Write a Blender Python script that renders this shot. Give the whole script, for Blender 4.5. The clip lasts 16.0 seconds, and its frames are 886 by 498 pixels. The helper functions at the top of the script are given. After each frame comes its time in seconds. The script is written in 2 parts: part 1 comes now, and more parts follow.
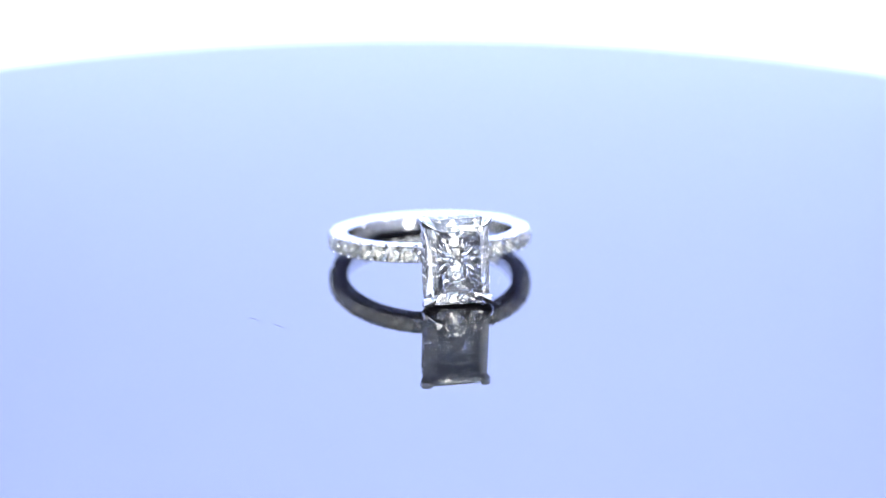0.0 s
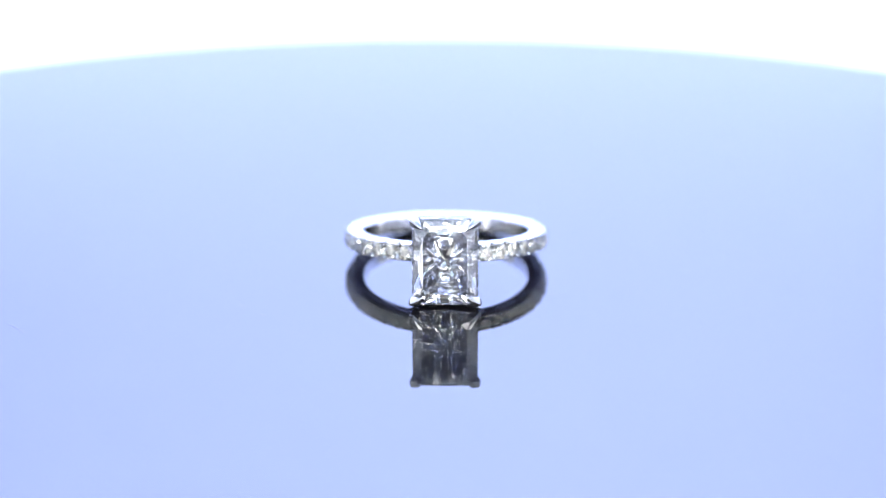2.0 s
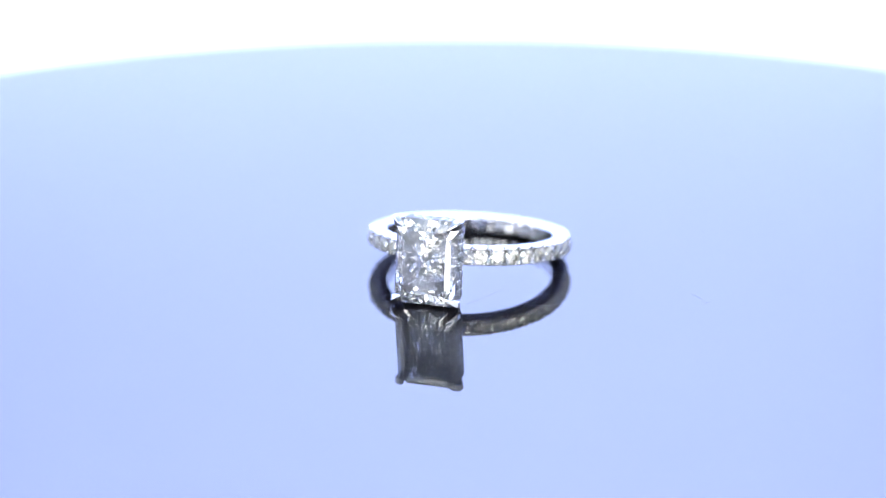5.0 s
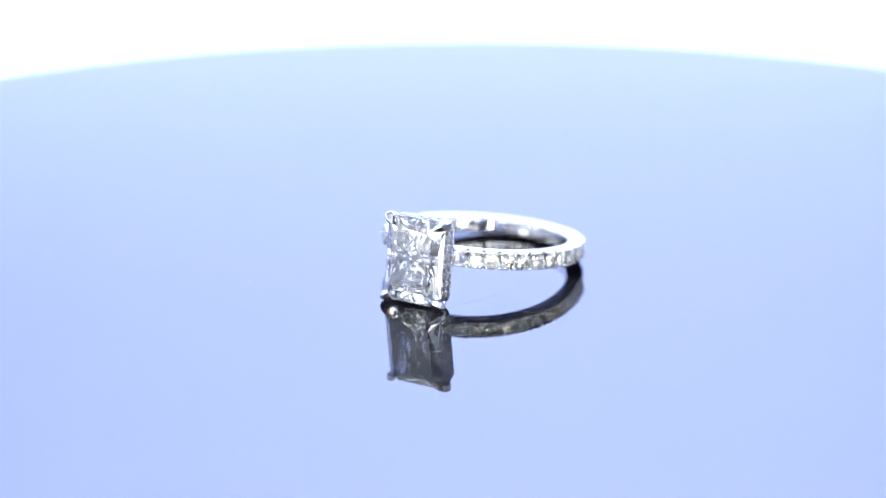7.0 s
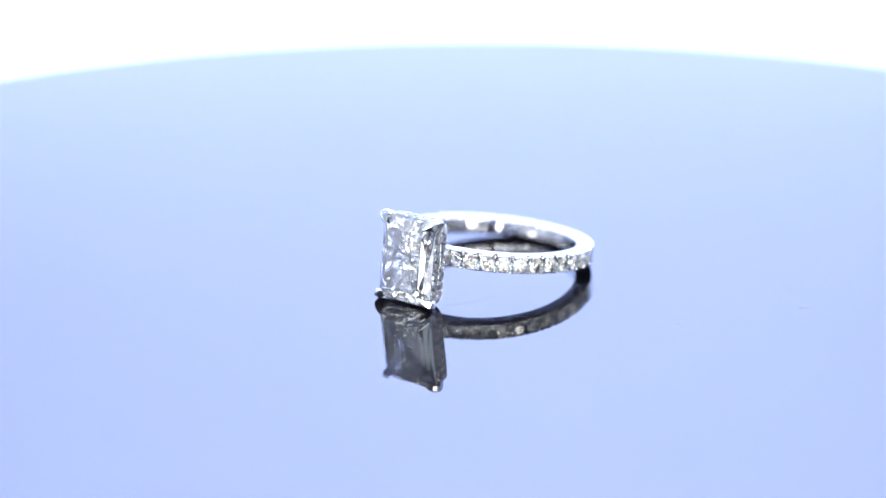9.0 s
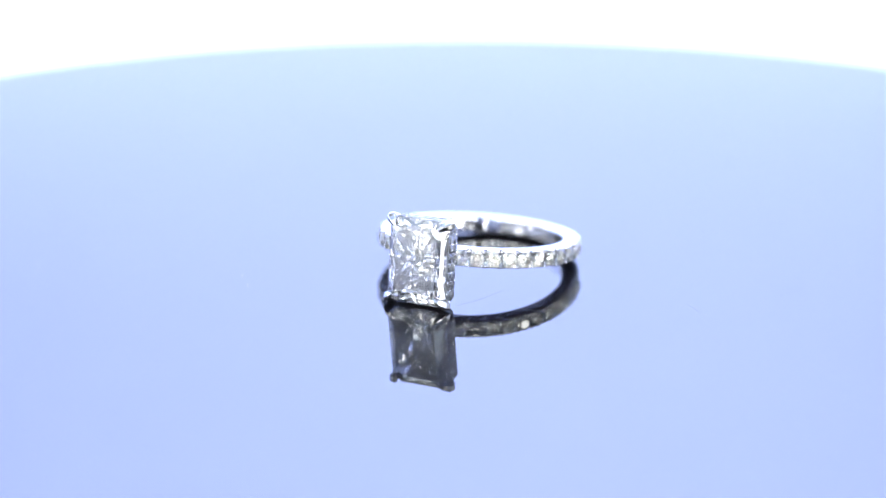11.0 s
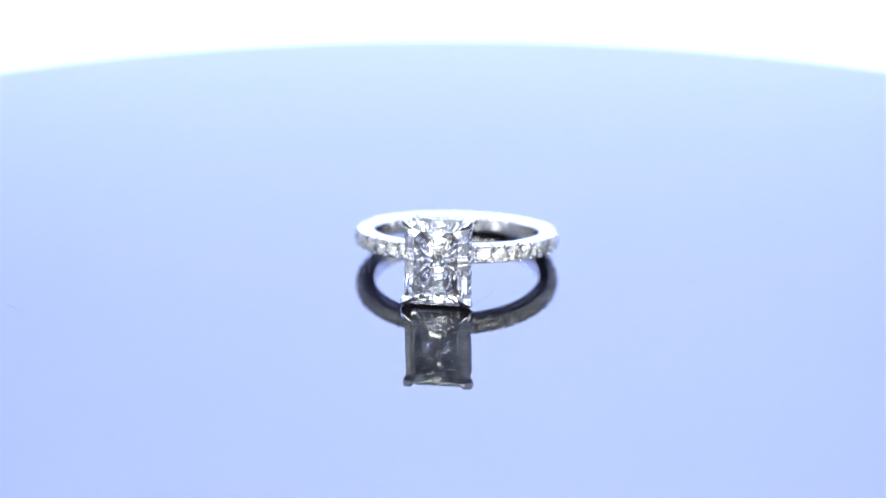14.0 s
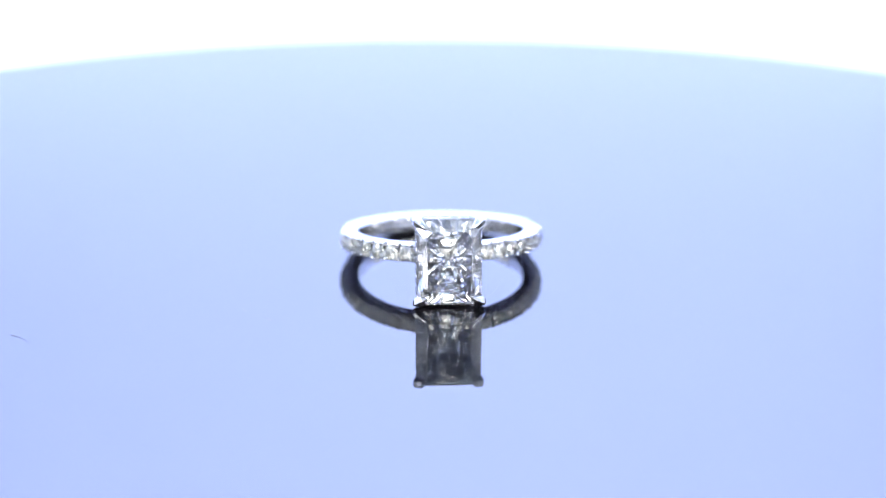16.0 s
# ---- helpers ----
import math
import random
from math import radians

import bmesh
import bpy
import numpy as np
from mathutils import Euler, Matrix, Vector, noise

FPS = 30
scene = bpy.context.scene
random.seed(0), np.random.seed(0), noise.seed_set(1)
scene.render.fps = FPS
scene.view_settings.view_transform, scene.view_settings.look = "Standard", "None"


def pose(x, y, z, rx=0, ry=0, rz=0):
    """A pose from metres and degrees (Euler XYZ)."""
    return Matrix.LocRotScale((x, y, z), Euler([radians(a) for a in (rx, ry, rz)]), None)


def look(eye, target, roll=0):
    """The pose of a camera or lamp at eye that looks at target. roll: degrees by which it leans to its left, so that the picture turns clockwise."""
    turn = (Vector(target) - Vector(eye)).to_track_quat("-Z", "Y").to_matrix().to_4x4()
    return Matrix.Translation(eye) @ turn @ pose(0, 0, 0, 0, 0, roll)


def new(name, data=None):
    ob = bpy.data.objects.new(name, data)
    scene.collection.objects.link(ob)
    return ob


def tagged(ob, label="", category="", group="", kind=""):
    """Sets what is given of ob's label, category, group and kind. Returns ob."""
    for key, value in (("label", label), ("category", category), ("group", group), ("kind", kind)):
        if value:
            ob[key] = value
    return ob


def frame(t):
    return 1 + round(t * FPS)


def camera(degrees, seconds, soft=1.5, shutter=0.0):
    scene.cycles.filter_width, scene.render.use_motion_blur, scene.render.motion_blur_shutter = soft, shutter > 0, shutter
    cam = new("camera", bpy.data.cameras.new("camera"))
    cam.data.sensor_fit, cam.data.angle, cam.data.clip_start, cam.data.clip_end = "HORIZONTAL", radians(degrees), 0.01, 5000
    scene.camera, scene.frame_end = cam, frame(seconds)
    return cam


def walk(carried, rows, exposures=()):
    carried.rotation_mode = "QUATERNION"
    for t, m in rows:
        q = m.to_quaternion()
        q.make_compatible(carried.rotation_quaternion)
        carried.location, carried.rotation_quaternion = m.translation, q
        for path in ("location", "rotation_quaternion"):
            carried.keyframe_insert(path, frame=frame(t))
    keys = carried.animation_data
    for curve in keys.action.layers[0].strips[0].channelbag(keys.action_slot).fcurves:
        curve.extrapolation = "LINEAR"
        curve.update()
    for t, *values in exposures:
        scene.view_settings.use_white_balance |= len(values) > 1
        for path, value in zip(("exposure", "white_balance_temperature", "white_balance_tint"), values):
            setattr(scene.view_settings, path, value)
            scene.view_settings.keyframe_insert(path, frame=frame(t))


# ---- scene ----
MM = 0.001

# ---- camera: a fixed macro lens looking down on the turntable ----
ELEV, DIST, TILT, PAN = 19.659, 190.0, -1.047, 0.155
eye = Vector((0, -DIST * math.cos(radians(ELEV)), DIST * math.sin(radians(ELEV)))) * MM
down = radians(ELEV + TILT)
ahead = Vector((math.sin(radians(PAN)) * math.cos(down), math.cos(radians(PAN)) * math.cos(down), -math.sin(down)))
cam = camera(25.42, 16.0, soft=0.9)
cam.data.dof.use_dof = True
cam.data.dof.focus_distance = 0.183
cam.data.dof.aperture_fstop = 12.5
stand = look(eye, eye + ahead, 0)
walk(cam, [(0, stand), (16, stand)])
scene.cycles.max_bounces = 24
scene.cycles.glossy_bounces = 14
scene.cycles.transmission_bounces = 24

# ---- world and lamps ----
world = bpy.data.worlds.new("studio")
scene.world = world
world.use_nodes = True
world.node_tree.nodes["Background"].inputs[0].default_value = (0.5, 0.55, 0.7, 1)
world.node_tree.nodes["Background"].inputs[1].default_value = 0.05


def area_lamp(name, place, target, sx, sy, watts, colour):
    data = bpy.data.lights.new(name, "AREA")
    data.shape, data.size, data.size_y = "RECTANGLE", sx, sy
    data.energy, data.color = watts, colour
    ob = new(name, data)
    ob.matrix_world = look(Vector(place), Vector(target))
    return ob


# unseen lamp, added to overlight the backdrop
area_lamp("backdrop_light", (0, 0.03, 0.215), (0, 0.15, 0.197), 0.42, 0.045, 6.3, (0.95, 0.98, 1.0))
# second unseen lamp, added behind the disc to lift the lower backdrop
area_lamp("backdrop_fill_low", (0, 0.128, -0.022), (0, 0.15, 0.012), 0.36, 0.010, 0.10, (0.95, 0.98, 1.0))
area_lamp("led_stick", (-0.0585, -0.33, 0.008), (0, -0.006, 0.004), 0.028, 0.082, 0.14, (1.0, 0.98, 0.95))
area_lamp("led_stick", (0.155, -0.262, 0.030), (0, -0.006, 0.004), 0.055, 0.070, 0.22, (1.0, 0.98, 0.95))
area_lamp("led_stick", (-0.235, -0.135, 0.042), (0, -0.006, 0.004), 0.060, 0.032, 0.05, (1.0, 0.98, 0.95))
# added fill panels, unseen: nine on each side of the camera, neutral below and cool above, and a row of five over it
for side in (-1, 1):
    for col in range(3):
        for row in range(3):
            tone = ((0.98, 1.0, 0.97), (0.98, 1.0, 0.99), (0.74, 0.87, 1.0))[row]
            area_lamp("fill_panel", (side * (0.075 + 0.070 * col), -0.385 + 0.012 * col, 0.075 + 0.085 * row), (0, -0.006, 0.01), 0.053, 0.063, 0.064, tone)
for k in range(5):
    area_lamp("fill_panel", (-0.14 + 0.07 * k, -0.25, 0.30), (0, -0.006, 0.01), 0.042, 0.07, 0.022, (0.86, 0.93, 1.0))
# round bulbs for the stones' sparkle, unseen, places made up: rows under the ceiling and across the front of the box,
# and three on each side wall
BULBS = [(-0.19 + 0.127 * k, -0.07, 0.31) for k in range(4)] + [(-0.13 + 0.13 * k, -0.20, 0.315) for k in range(3)]
BULBS += [(-0.22 + 0.084 * k, -0.36, 0.205) for k in range(6)] + [(-0.20 + 0.084 * k, -0.36, 0.118) for k in range(6)]
BULBS += [(side * 0.255, -0.09 - 0.09 * k, 0.10 + 0.05 * k) for side in (-1, 1) for k in range(3)]
for place in BULBS:
    area_lamp("led_bulb", place, (0, -0.006, 0.004), 0.026, 0.026, 0.055, (1.0, 1.0, 0.93)).data.shape = "DISK"


# ---- materials ----
def material(name):
    m = bpy.data.materials.new(name)
    m.use_nodes = True
    return m, m.node_tree.nodes, m.node_tree.links, m.node_tree.nodes["Principled BSDF"]


def noise_to(m, scale, detail, low, high, socket):
    """Object-space noise, remapped to a range, into a socket."""
    nodes, links = m.node_tree.nodes, m.node_tree.links
    co = nodes.new("ShaderNodeTexCoord")
    tex = nodes.new("ShaderNodeTexNoise")
    tex.inputs["Scale"].default_value, tex.inputs["Detail"].default_value = scale, detail
    span = nodes.new("ShaderNodeMapRange")
    span.inputs["To Min"].default_value, span.inputs["To Max"].default_value = low, high
    links.new(co.outputs["Object"], tex.inputs["Vector"])
    links.new(tex.outputs["Fac"], span.inputs["Value"])
    links.new(span.outputs[0], socket)
    return tex


def bump_on(m, scale, strength, distance):
    nodes, links = m.node_tree.nodes, m.node_tree.links
    co = nodes.new("ShaderNodeTexCoord")
    tex = nodes.new("ShaderNodeTexNoise")
    tex.inputs["Scale"].default_value, tex.inputs["Detail"].default_value = scale, 3
    b = nodes.new("ShaderNodeBump")
    b.inputs["Strength"].default_value, b.inputs["Distance"].default_value = strength, distance
    links.new(co.outputs["Object"], tex.inputs["Vector"])
    links.new(tex.outputs["Fac"], b.inputs["Height"])
    links.new(b.outputs[0], nodes["Principled BSDF"].inputs["Normal"])


def paper(name, colour, rough=0.85):
    m, nodes, links, p = material(name)
    p.inputs["Base Color"].default_value = (*colour, 1)
    noise_to(m, 60, 4, rough - 0.08, rough + 0.08, p.inputs["Roughness"])
    bump_on(m, 900, 0.08, 0.0004)
    return m


BACKDROP = paper("pale_blue_paper", (0.41, 0.495, 0.90))
WHITE = paper("white_card", (0.86, 0.87, 0.88))
SIDE = paper("light_grey_card", (0.58, 0.59, 0.60))
CEILING = paper("blue_grey_card", (0.36, 0.43, 0.50))
BLACK = paper("black_cloth", (0.03, 0.03, 0.032))

METAL, _n, _l, _p = material("polished_platinum")
_p.inputs["Base Color"].default_value = (0.58, 0.58, 0.61, 1)
_p.inputs["Metallic"].default_value = 1.0
noise_to(METAL, 700, 3, 0.07, 0.16, _p.inputs["Roughness"])
bump_on(METAL, 1500, 0.05, 0.00004)

ACRYLIC, _n, _l, _p = material("black_acrylic")
_p.inputs["Base Color"].default_value = (0.004, 0.004, 0.006, 1)
_p.inputs["IOR"].default_value = 1.46
noise_to(ACRYLIC, 45, 4, 0.0, 0.03, _p.inputs["Roughness"])

FIBRE, _n, _l, _p = material("lint")
_p.inputs["Base Color"].default_value = (0.10, 0.10, 0.13, 1)
_p.inputs["Roughness"].default_value = 0.7


def gem_material(name, tint):
    m = bpy.data.materials.new(name)
    m.use_nodes = True
    nodes, links = m.node_tree.nodes, m.node_tree.links
    nodes.remove(nodes["Principled BSDF"])
    g = nodes.new("ShaderNodeBsdfGlass")
    g.inputs["Color"].default_value = (*tint, 1)
    g.inputs["Roughness"].default_value = 0.0
    g.inputs["IOR"].default_value = 2.418
    links.new(g.outputs[0], nodes["Material Output"].inputs["Surface"])
    return m


DIAMOND = gem_material("diamond", (1.0, 1.0, 1.0))
MELEE = gem_material("melee_diamond", (0.86, 0.857, 0.848))


# ---- mesh helpers ----
def mesh_from(name, bm, mat, smooth=False):
    me = bpy.data.meshes.new(name)
    bmesh.ops.recalc_face_normals(bm, faces=bm.faces)
    bm.to_mesh(me)
    bm.free()
    me.materials.append(mat)
    for f in me.polygons:
        f.use_smooth = smooth
    return me


def part(name, me, parent, label="", m=None):
    ob = new(name, me)
    ob.parent = parent
    if m is not None:
        ob.matrix_basis = m
    return tagged(ob, label)


def lathe(profile, steps, shape=None):
    """Sweeps a closed profile of (radius, height) round z; shape(angle, r, z) may bend it."""
    bm = bmesh.new()
    rings = []
    for i in range(steps):
        a = 2 * math.pi * i / steps
        row = []
        for r, z in profile:
            rr, zz = shape(a, r, z) if shape else (r, z)
            row.append(bm.verts.new((rr * math.cos(a), rr * math.sin(a), zz)))
        rings.append(row)
    n = len(profile)
    for i in range(steps):
        p, q = rings[i], rings[(i + 1) % steps]
        for j in range(n):
            bm.faces.new((p[j], q[j], q[(j + 1) % n], p[(j + 1) % n]))
    return bm


def disc_mesh(radius, top, bottom, bevel, steps=160):
    bm = bmesh.new()
    prof = [(radius - bevel, top), (radius - bevel * 0.3, top - bevel * 0.3), (radius, top - bevel), (radius, bottom)]
    rows = [[bm.verts.new((r * math.cos(2 * math.pi * i / steps), r * math.sin(2 * math.pi * i / steps), z)) for i in range(steps)] for r, z in prof]
    for p, q in zip(rows, rows[1:]):
        for i in range(steps):
            bm.faces.new((p[i], q[i], q[(i + 1) % steps], p[(i + 1) % steps]))
    bm.faces.new(rows[0])
    bm.faces.new(rows[-1])
    return bm


def box_mesh(x0, x1, y0, y1, z0, z1, bevel=0.0):
    bm = bmesh.new()
    bmesh.ops.create_cube(bm, size=1)
    for v in bm.verts:
        v.co = ((x0 + x1) / 2 + v.co.x * (x1 - x0), (y0 + y1) / 2 + v.co.y * (y1 - y0), (z0 + z1) / 2 + v.co.z * (z1 - z0))
    if bevel:
        bmesh.ops.bevel(bm, geom=bm.edges[:], offset=bevel, segments=2, affect="EDGES")
    return bm


def hull(points):
    bm = bmesh.new()
    for p in points:
        bm.verts.new(p)
    bmesh.ops.convex_hull(bm, input=bm.verts)
    loose = [v for v in bm.verts if not v.link_faces]
    bmesh.ops.delete(bm, geom=loose, context="VERTS")
    bmesh.ops.dissolve_limit(bm, angle_limit=radians(0.4), verts=bm.verts, edges=bm.edges)
    return bm


# ---- studio: pale blue backdrop in an added light box, its walls unseen ----
def studio():
    FLOOR = -0.034
    def wall(name, b, mat, label):
        ob = new(name, mesh_from(name, b, mat))
        tagged(ob, label, "wall", kind="structure")
    floor = new("floor", mesh_from("floor", box_mesh(-0.27, 0.27, -0.42, 0.17, FLOOR - 0.01, FLOOR), WHITE))
    tagged(floor, "white card floor of a photo light box", "floor", kind="structure")
    # backdrop: a paper sweep that curves up behind the disc
    bm = bmesh.new()
    prof = [(0.115, FLOOR + 0.001)]
    for i in range(13):
        a = radians(90 * i / 12)
        prof.append((0.12 + 0.03 * math.sin(a), FLOOR + 0.001 + 0.03 * (1 - math.cos(a))))
    prof.append((0.15, 0.17))
    rows = []
    for off in (0.0, 0.0008):
        rows.append([[bm.verts.new((x, y + off, z - (off if y < 0.12 else 0))) for y, z in prof] for x in (-0.265, 0.265)])
    for l, r in rows:
        for i in range(len(prof) - 1):
            bm.faces.new((l[i], r[i], r[i + 1], l[i + 1]))
    (l0, r0), (l1, r1) = rows
    bm.faces.new((l0[-1], r0[-1], r1[-1], l1[-1]))
    bm.faces.new((l0[0], l1[0], r1[0], r0[0]))
    for a, b in ((l0, l1), (r0, r1)):
        for i in range(len(prof) - 1):
            bm.faces.new((a[i], a[i + 1], b[i + 1], b[i]))
    back = new("backdrop", mesh_from("backdrop", bm, BACKDROP, True))
    tagged(back, "pale blue paper backdrop, strongly overlit to white", "backdrop", kind="structure")
    # walls and ceiling are out of view, added to shape what the ring reflects
    wall("wall_west", box_mesh(-0.28, -0.27, -0.42, 0.17, FLOOR, 0.33), SIDE, "unseen light grey card side wall, added as a soft bounce")
    wall("wall_east", box_mesh(0.27, 0.28, -0.42, 0.17, FLOOR, 0.33), SIDE, "unseen light grey card side wall, added as a soft bounce")
    wall("wall_north", box_mesh(-0.27, 0.27, 0.16, 0.17, FLOOR, 0.33), BLACK, "unseen black cloth rear wall, added to cut glare in the stone")
    wall("wall_south", box_mesh(-0.27, 0.27, -0.42, -0.41, FLOOR, 0.33), BLACK, "unseen black cloth front wall, added to darken facets of the stone")
    top = new("ceiling", mesh_from("ceiling", box_mesh(-0.28, 0.28, -0.42, 0.17, 0.33, 0.34), CEILING))
    tagged(top, "unseen pale blue-grey card ceiling, added to cool the ring's reflections", "ceiling", kind="structure")


studio()


# ---- turntable ----
DISC_R, DISC_X, DISC_Y = 103.0 * MM, -0.5 * MM, 10.8 * MM


def turntable():
    base = new("plinth", mesh_from("plinth", disc_mesh(0.06, -0.004, -0.034, 0.002, 96), WHITE, False))
    tagged(base, "plain white round plinth under the black disc", "plinth")
    disc = new("turntable_disc", mesh_from("turntable_disc", disc_mesh(DISC_R - 0.0008, 0, -0.004, 0.00005), ACRYLIC))
    rim = lathe([(DISC_R - 0.0008, -0.00002), (DISC_R - 0.0003, -0.0001), (DISC_R, -0.0006), (DISC_R, -0.0034), (DISC_R - 0.0003, -0.0039), (DISC_R - 0.0008, -0.00398)], 200)
    part("rim", mesh_from("rim", rim, ACRYLIC, True), disc, "rounded polished rim of the disc")
    tagged(disc, "round glossy black acrylic disc with mirror-like top", "display disc")
    return disc


disc = turntable()

# ---- the ring ----
R_IN, R_OUT, HALF = 8.25, 9.92, 0.92
PITCH = 9.1
FIRST = 13.65
COUNT = 11
# angles of the band's stones, in degrees from the head, on both sides
STONES = [FIRST + PITCH * i for i in range(COUNT)]
END = STONES[-1] + PITCH / 2


def from_head(a):
    """Degrees from the head (which is at -y)."""
    d = math.degrees(a) + 90
    return abs((d + 180) % 360 - 180)


def band_shape(a, r, z):
    d = from_head(a)
    groove = 9.115 < r < 9.125
    taper = 1 - 0.03 * d / 180
    r, z = r * MM, z * MM * taper
    if groove:
        if not FIRST - PITCH / 2 < d < END:
            r = R_OUT * MM if d < END else (R_OUT + 0.08 * min(1, (d - END) / 3)) * MM
        return r, z
    if FIRST - PITCH / 2 < d < END:
        wave = 0.5 - 0.5 * math.cos(2 * math.pi * (d - FIRST) / PITCH)
        off = (d - FIRST + PITCH / 2) % PITCH
        seam = math.exp(-(min(off, PITCH - off) / 0.9) ** 2)
        if r > 9.5 * MM:
            z *= 0.875 + 0.135 * wave ** 2
            r -= (0.12 * (1 - wave) + 0.66 * seam) * MM
    elif d >= END and r > 9.1 * MM:
        r += 0.08 * MM * min(1, (d - END) / 3)
    return r, z


def brilliant(radius):
    """Round brilliant, table up, girdle at 0."""
    pts = []
    def ring(n, r, z, off=0.0):
        for i in range(n):
            a = 2 * math.pi * (i + off) / n
            pts.append((r * radius * math.cos(a), r * radius * math.sin(a), z * radius))
    ring(8, 0.56, 0.32)
    ring(8, 0.80, 0.21, 0.5)
    ring(16, 1.0, 0.02)
    ring(16, 1.0, -0.03)
    ring(16, 0.66, -0.36, 0.5)
    ring(8, 0.30, -0.65)
    pts.append((0, 0, -0.86 * radius))
    return hull(pts)


def octagon(a, b, c, z):
    p = [(a, -b + c), (a, b - c), (a - c, b), (-a + c, b), (-a, b - c), (-a, -b + c), (-a + c, -b), (a - c, -b)]
    return [(x * MM, y * MM, z * MM) for x, y in p]


def radiant():
    """Cut-corner rectangular brilliant, table up, girdle at 0."""
    a, b, c = 3.03, 4.10, 0.85
    pts = octagon(a, b, c, 0.05) + octagon(a, b, c, -0.06)
    pts += octagon(a * 0.68, b * 0.72, c * 0.62, 0.85)
    # crown: a band of points half-way, pushed out
    for x, y, z in ((0.905, 0.0, 0.36), (0.822, 0.20, 0.58), (0.900, 0.40, 0.36), (0.816, 0.58, 0.57),
                    (0.0, 0.843, 0.58), (0.26, 0.916, 0.36), (0.50, 0.838, 0.58), (0.79, 0.80, 0.47)):
        for sx in (1, -1):
            for sy in (1, -1):
                pts.append((sx * x * a * MM, sy * y * b * MM, z * MM))
    cut = random.Random(7)
    # pavilion: a star of wedges round the culet, then rings of long splinter facets on a convex bowl
    for ring_rho, n, off in ((0.94, 44, 0.5), (0.83, 40, 0.0), (0.70, 32, 0.5), (0.57, 22, 0.0)):
        for i in range(n):
            rho = ring_rho * (1 + cut.uniform(-0.024, 0.020))
            z = 3.45 * (0.70 * (1 - rho) + 0.30 * (1 - rho * rho))
            g = 2 * math.pi * (i + off + cut.uniform(-0.3, 0.3)) / n
            cg, sg = math.cos(g), math.sin(g)
            x = math.copysign(abs(cg) ** 0.66, cg) * a * rho
            y = math.copysign(abs(sg) ** 0.66, sg) * b * rho
            pts.append((x * MM, y * MM, -z * MM))
    for i in range(12):
        g = 2 * math.pi * (i + 0.5 + cut.uniform(-0.12, 0.12)) / 12
        pts.append((1.45 * math.cos(g) * MM, 1.40 * math.sin(g) * MM, -2.50 * MM))
    pts.append((0, 0, -3.45 * MM))
    return hull(pts)


def claw():
    """One claw for the +x +y corner of the stone: a tapered bar with a pointed, folded-over tip."""
    bm = bmesh.new()
    # stations along the claw: (distance from corner diagonal, height, half width, half thickness)
    path = [(-0.40, -1.75, 0.28, 0.20), (-0.10, -1.10, 0.38, 0.26), (0.24, -0.60, 0.48, 0.33), (0.44, -0.14, 0.54, 0.36),
            (0.36, 0.18, 0.55, 0.34), (0.12, 0.46, 0.49, 0.29), (-0.20, 0.72, 0.35, 0.20), (-0.60, 0.93, 0.06, 0.06)]
    diag = Vector((0.82, 0.57, 0)).normalized()
    side = Vector((-diag.y, diag.x, 0))
    up = Vector((0, 0, 1))
    corner = Vector((2.67, 3.63, 0))
    # gabled section: two flanks that meet in a filed ridge
    section = [(-1.0, -0.2), (-0.93, 0.22), (-0.16, 0.88), (0.16, 0.88), (0.93, 0.22), (1.0, -0.2), (0.6, -0.9), (-0.6, -0.9)]
    n = len(section)
    rows = []
    for i, (d, z, w, t) in enumerate(path):
        c = corner + diag * d + up * z
        p0, p1 = path[max(i - 1, 0)], path[min(i + 1, len(path) - 1)]
        along = (diag * (p1[0] - p0[0]) + up * (p1[1] - p0[1])).normalized()
        out = side.cross(along).normalized()
        row = []
        for u, v in section:
            row.append(bm.verts.new((c + side * 0.92 * w * u + out * 1.40 * t * v) * MM))
        rows.append(row)
    for p, q in zip(rows, rows[1:]):
        for k in range(n):
            bm.faces.new((p[k], q[k], q[(k + 1) % n], p[(k + 1) % n]))
    bm.faces.new(rows[0])
    bm.faces.new(rows[-1])
    return bm


def round_rect(a, b, r, n):
    """n points, evenly spaced, round a rounded rectangle: (x, y, outward normal angle)."""
    sx, sy = 2 * (a - r), 2 * (b - r)
    arc = math.pi * r / 2
    total = 2 * (sx + sy) + 4 * arc
    segs = []
    segs.append(("l", (a, -b + r), (a, b - r), 0)); segs.append(("c", (a - r, b - r), 0))
    segs.append(("l", (a - r, b), (-a + r, b), 90)); segs.append(("c", (-a + r, b - r), 90))
    segs.append(("l", (-a, b - r), (-a, -b + r), 180)); segs.append(("c", (-a + r, -b + r), 180))
    segs.append(("l", (-a + r, -b), (a - r, -b), 270)); segs.append(("c", (a - r, -b + r), 270))
    out = []
    for i in range(n):
        s = total * i / n
        for g in segs:
            length = arc if g[0] == "c" else math.dist(g[1], g[2])
            if s <= length:
                if g[0] == "l":
                    u = s / length
                    out.append((g[1][0] + (g[2][0] - g[1][0]) * u, g[1][1] + (g[2][1] - g[1][1]) * u, g[3]))
                else:
                    d = g[2] + 90 * s / length
                    out.append((g[1][0] + r * math.cos(radians(d)), g[1][1] + r * math.sin(radians(d)), d))
                break
            s -= length
    return out


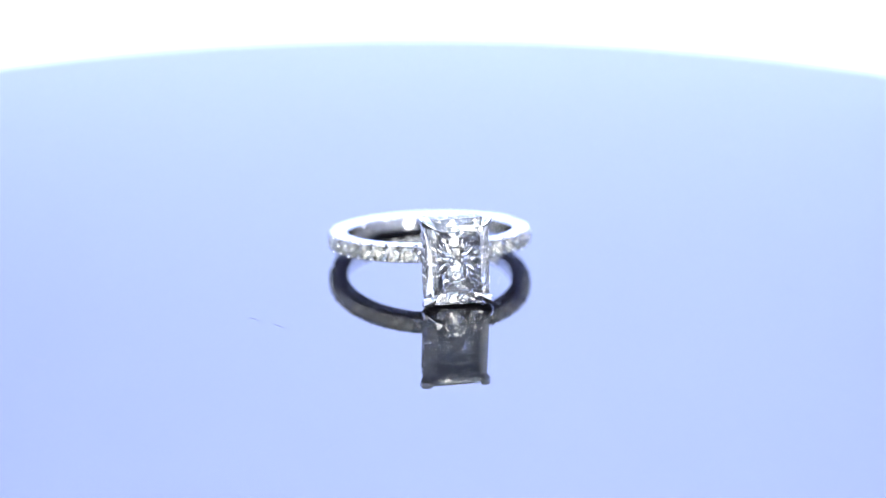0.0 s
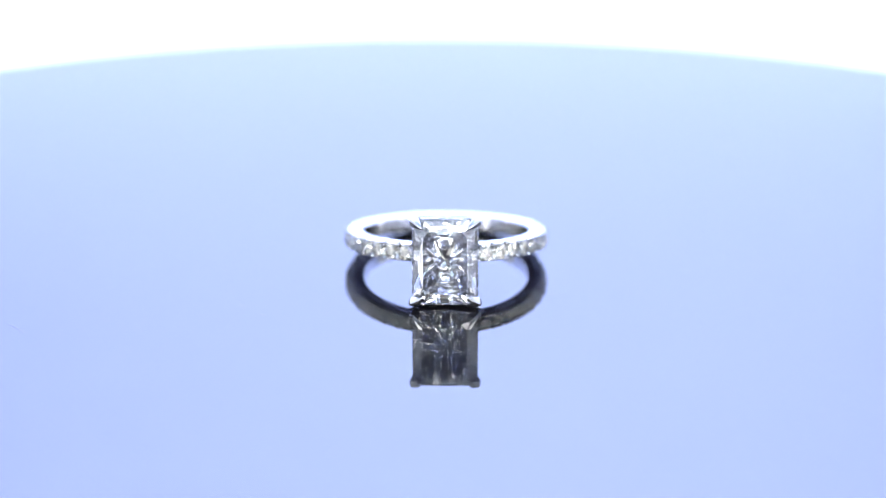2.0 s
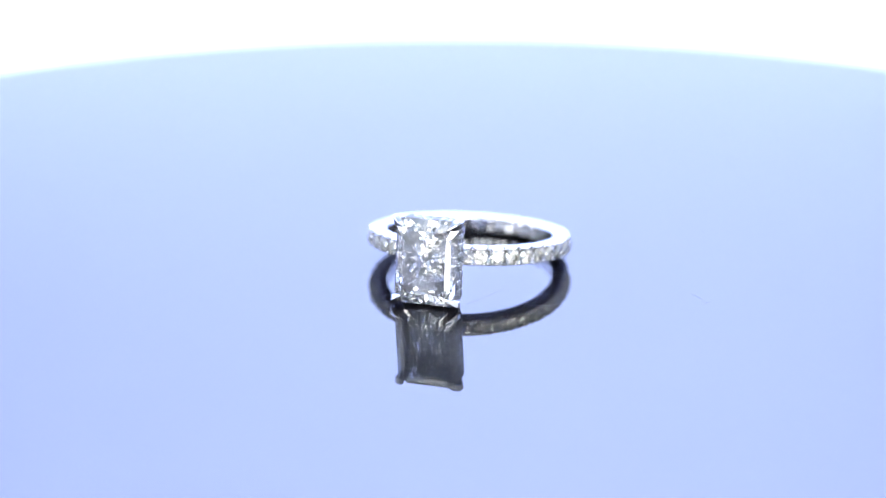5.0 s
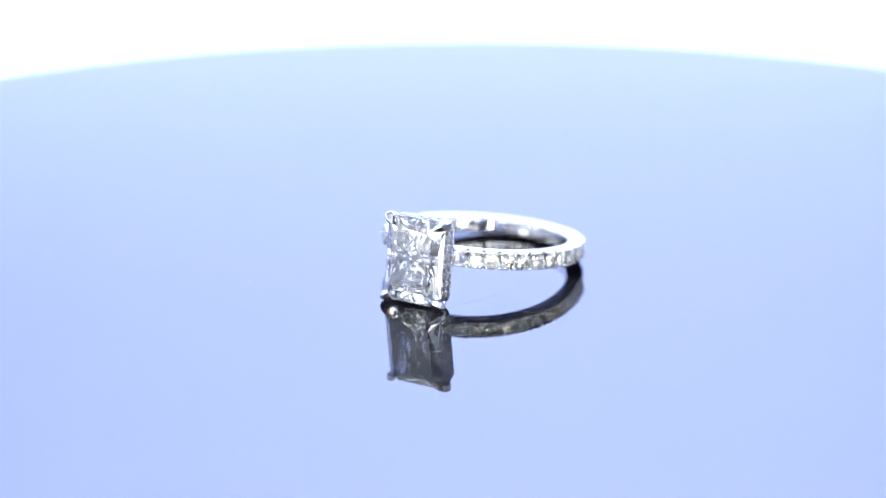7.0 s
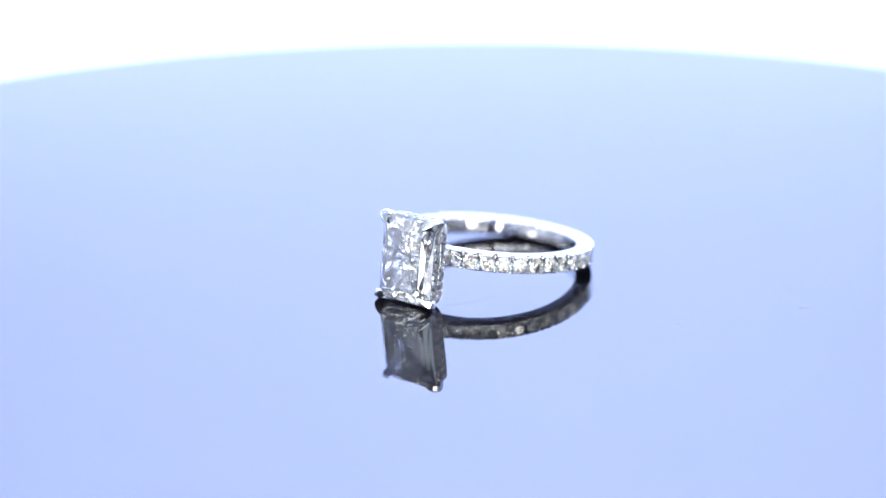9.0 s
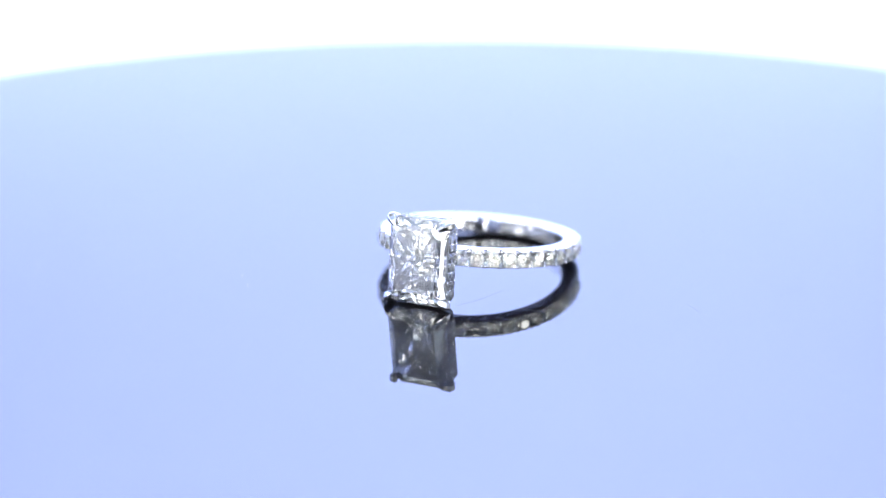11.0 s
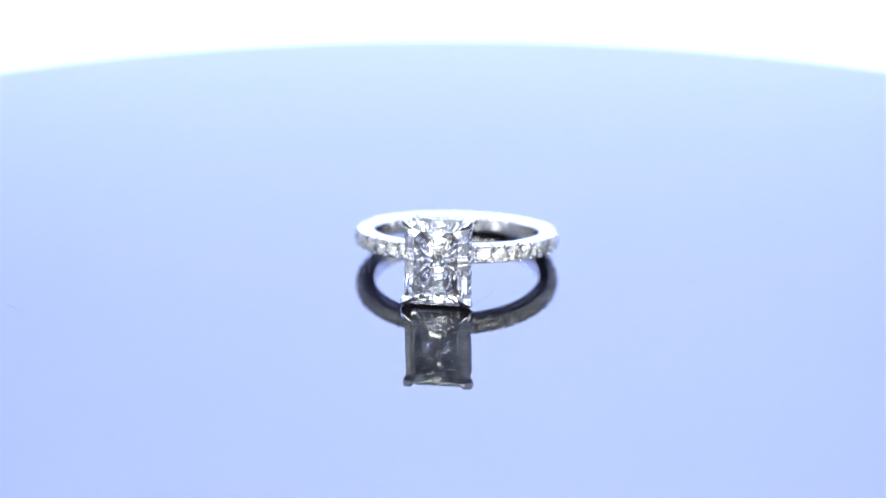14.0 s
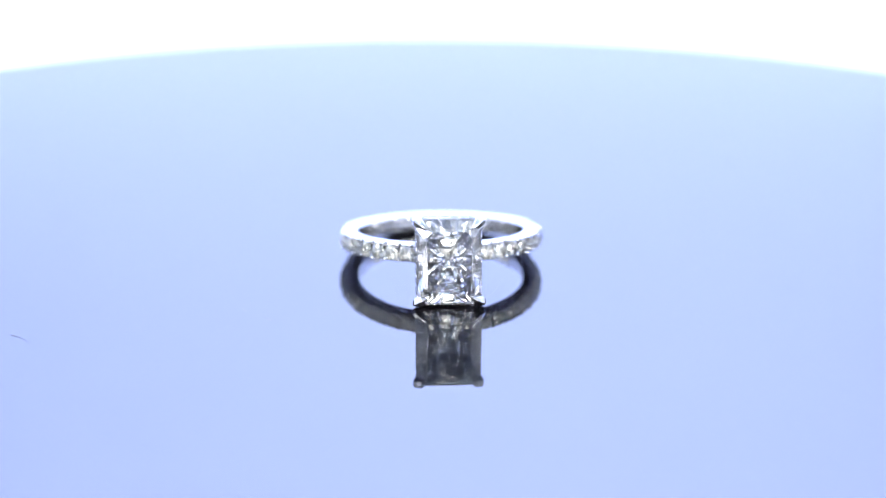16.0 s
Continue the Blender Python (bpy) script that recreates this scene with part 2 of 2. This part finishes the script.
def loop_mesh(a, b, r, profile, n=96):
    """Sweeps a closed profile of (outward, height) round a rounded rectangle."""
    bm = bmesh.new()
    rows = []
    for x, y, d in round_rect(a, b, r, n):
        ca, sa = math.cos(radians(d)), math.sin(radians(d))
        rows.append([bm.verts.new(((x + o * ca) * MM, (y + o * sa) * MM, z * MM)) for o, z in profile])
    k = len(profile)
    for i in range(n):
        p, q = rows[i], rows[(i + 1) % n]
        for j in range(k):
            bm.faces.new((p[j], q[j], q[(j + 1) % k], p[(j + 1) % k]))
    return bm


def circle_profile(r, z=0.0, o=0.0, n=8):
    return [(o + r * math.cos(2 * math.pi * i / n), z + r * math.sin(2 * math.pi * i / n)) for i in range(n)]


RING_POSE = pose(0.724 * MM, 8.074 * MM, 2.309 * MM, -8.269, 0, 0)
GIRDLE = 13.93


def diamond_ring():
    ring = new("diamond_ring")
    ring.empty_display_size = 0.005
    tagged(ring, "polished platinum ring with a large rectangular diamond and diamond-set band", "ring")
    # band, with rounded edges
    prof = []
    for cx, cz, a0 in ((R_OUT - 0.10, HALF - 0.10, 0), (R_IN + 0.30, HALF - 0.30, 90), (R_IN + 0.30, -HALF + 0.30, 180), (R_OUT - 0.10, -HALF + 0.10, 270)):
        rr = 0.10 if cx > 9 else 0.30
        for i in range(5):
            a = radians(a0 + 90 * i / 4)
            prof.append((cx + rr * math.cos(a), cz + rr * math.sin(a)))
        if a0 == 270:
            prof += [(R_OUT, -0.80), (9.12, -0.77), (9.12, 0.77), (R_OUT, 0.80)]
        if a0 in (0, 180):
            prof.append((9.45, cz + rr if a0 == 0 else cz - rr))
    band = part("band", mesh_from("band", lathe(prof, 1040, band_shape), METAL, True), ring, "polished platinum band with scalloped edges")
    gem = mesh_from("band_diamond", brilliant(0.752 * MM), MELEE)
    bm = bmesh.new()
    bmesh.ops.create_uvsphere(bm, u_segments=8, v_segments=6, radius=1)
    for v in bm.verts:
        v.co = (v.co.x * 0.12 * MM, v.co.y * 0.15 * MM, v.co.z * 0.11 * MM)
    bead = mesh_from("bead", bm, METAL, True)
    for side in (1, -1):
        for i, d in enumerate(STONES):
            a = radians(-90 + side * d)
            turn = Matrix.Rotation(a, 4, "Z")
            spin = random.uniform(0, 360)
            part("band_diamond", gem, band, "", turn @ Matrix.Translation((9.93 * MM, 0, 0)) @ pose(0, 0, 0, 0, 90 + random.uniform(-4, 4), 0) @ pose(0, 0, 0, random.uniform(-4, 4), 0, spin))
            for e in ((d - PITCH / 2, d + PITCH / 2) if i == COUNT - 1 else (d - PITCH / 2,)):
                t2 = Matrix.Rotation(radians(-90 + side * e), 4, "Z")
                for z in (0.70, -0.72):
                    part("bead", bead, band, "", t2 @ pose(9.90 * MM, 0, z * MM, 90, 0, 0))
    # head: everything in a space with the stone's table up
    tip = pose(0, -GIRDLE * MM, 0, 90, 0, 0)
    part("centre_diamond", mesh_from("centre_diamond", radiant(), DIAMOND), ring, "large clear rectangular diamond with cut corners", tip)
    cl = mesh_from("claw", claw(), METAL)
    bm = bmesh.new()
    bm.from_mesh(cl)
    bmesh.ops.scale(bm, vec=(-1, 1, 1), verts=bm.verts)
    cl2 = mesh_from("claw_mirrored", bm, METAL)
    part("claw", cl, ring, "", tip)
    part("claw", cl, ring, "", tip @ pose(0, 0, 0, 0, 0, 180))
    part("claw", cl2, ring, "", tip)
    part("claw", cl2, ring, "", tip @ pose(0, 0, 0, 0, 0, 180))
    # gallery: a rounded rectangular collar under the stone, set with two rows of small diamonds
    wall = [(0.0, -0.10), (0.0, -1.80), (-0.55, -1.80), (-0.55, -0.85), (-0.12, -0.10)]
    gallery = part("gallery", mesh_from("gallery", loop_mesh(2.88, 3.90, 0.9, wall), METAL, False), ring, "diamond-set collar under the large stone", tip)
    part("rail", mesh_from("rail", loop_mesh(2.90, 3.92, 0.9, circle_profile(0.08, -0.13)), METAL, True), gallery)
    part("rail", mesh_from("rail", loop_mesh(2.88, 3.90, 0.9, circle_profile(0.10, -1.82)), METAL, True), gallery)
    small = mesh_from("gallery_diamond", brilliant(0.46 * MM), MELEE)
    bm = bmesh.new()
    bmesh.ops.create_icosphere(bm, subdivisions=1, radius=0.12 * MM)
    dot = mesh_from("small_bead", bm, METAL, True)
    for row, z in ((0, -0.53), (1, -1.34)):
        for x, y, d in round_rect(2.88, 3.90, 0.9, 29):
            m = pose(x * MM, y * MM, z * MM, 0, 0, d) @ pose(0.09 * MM, 0, 0, random.uniform(-9, 9), 90 + random.uniform(-5, 5), 0)
            part("gallery_diamond", small, gallery, "", m)
    for z in (-0.20, -0.94, -1.68):
        for x, y, d in round_rect(2.88, 3.90, 0.9, 58)[1::2]:
            part("small_bead", dot, gallery, "", pose(x * MM, y * MM, z * MM, 0, 0, d) @ pose(0.12 * MM, 0, 0))
    # shoulders that carry the head on the band
    for s in (1, -1):
        bm = bmesh.new()
        rows = []
        for k in range(7):
            u = k / 6
            ang = radians(-90 + s * (11 - 9 * u))
            rr = 9.2 + 2.9 * u ** 1.2
            c = Vector((rr * math.cos(ang), rr * math.sin(ang), 0))
            outd = Vector((math.cos(ang), math.sin(ang), 0))
            rows.append([bm.verts.new((c + outd * 0.5 * math.cos(g) + Vector((0, 0, 1)) * (0.85 - 0.15 * u) * math.sin(g)) * MM) for g in [2 * math.pi * i / 10 for i in range(10)]])
        for p, q in zip(rows, rows[1:]):
            for i in range(10):
                bm.faces.new((p[i], q[i], q[(i + 1) % 10], p[(i + 1) % 10]))
        bm.faces.new(rows[0])
        bm.faces.new(rows[-1])
        part("shoulder", mesh_from("shoulder", bm, METAL, True), ring)
    return ring


ring = diamond_ring()


# ---- lint on the disc ----
def fibre(points, radius, label):
    """A thin bent hair that lies on the disc; points in millimetres, its origin at the first."""
    bm = bmesh.new()
    first = Vector((*points[0], 0))
    pts = [Vector((*p, 0)) - first for p in points]
    rows = []
    for i, c in enumerate(pts):
        along = (pts[min(i + 1, len(pts) - 1)] - pts[max(i - 1, 0)]).normalized()
        side = Vector((-along.y, along.x, 0))
        lift = Vector((0, 0, radius))
        rows.append([bm.verts.new((c + lift + side * radius * math.cos(g) + Vector((0, 0, 1)) * radius * math.sin(g)) * MM) for g in [2 * math.pi * k / 6 for k in range(6)]])
    for p, q in zip(rows, rows[1:]):
        for k in range(6):
            bm.faces.new((p[k], q[k], q[(k + 1) % 6], p[(k + 1) % 6]))
    bm.faces.new(rows[0])
    bm.faces.new(rows[-1])
    ob = new("lint_fibre", mesh_from("lint_fibre", bm, FIBRE, True))
    tagged(ob, label, "lint", group="lint on the disc")
    return ob, pose(points[0][0] * MM, points[0][1] * MM, 0)


LINT = [
    fibre([(3.95, -4.8), (4.4, -3.9), (4.9, -3.0), (5.45, -1.7), (6.1, 0.3), (6.35, 1.2)], 0.005, "long thin grey hair lying on the black disc"),
    fibre([(8.7, -1.7), (9.3, -2.25), (10.0, -2.75), (11.2, -2.5), (12.6, -1.7)], 0.004, "long thin grey hair lying on the black disc"),
]
SHORT = "short fine grey hair lying on the black disc"
LINT += [
    fibre([(-39.2, -11.2), (-38.2, -12.0), (-37.3, -13.2)], 0.014, SHORT),
    fibre([(-18.75, -5.3), (-18.5, -5.9), (-18.05, -6.3)], 0.014, SHORT),
    fibre([(-16.7, -7.6), (-16.4, -8.2), (-15.85, -8.7)], 0.013, SHORT),
    fibre([(23.7, 4.9), (24.5, 4.4), (25.1, 3.6)], 0.008, SHORT),
    fibre([(25.1, 1.8), (25.5, 2.8), (26.2, 3.6)], 0.006, SHORT),
    fibre([(20.9, 9.85), (21.3, 9.75), (21.8, 9.5)], 0.008, SHORT),
    fibre([(30.9, 15.2), (31.2, 15.45), (31.65, 15.55)], 0.012, SHORT),
]

# ---- what turns ----
YAW, RATE, BACK = -11.044, 5.755, 8.673


def turned(t):
    """The turntable's angle in degrees: it swings one way, then back, with a soft reversal."""
    u = t - BACK
    soft = 0.12
    return YAW + RATE * (BACK - (math.sqrt(u * u + soft * soft) - 0.02))


def motions():
    times = [0, 1, 2, 3, 4, 5, 6, 7, 7.5, 8, 8.3, 8.5, 8.6, 8.67, 8.74, 8.84, 9.04, 9.34, 9.8, 10.5, 11.3, 12, 13, 14, 15, 16]
    for thing, at in [(disc, pose(DISC_X, DISC_Y, 0)), (ring, RING_POSE)] + LINT:
        walk(thing, [(t, pose(0, 0, 0, 0, 0, -turned(t)) @ at) for t in times])


motions()
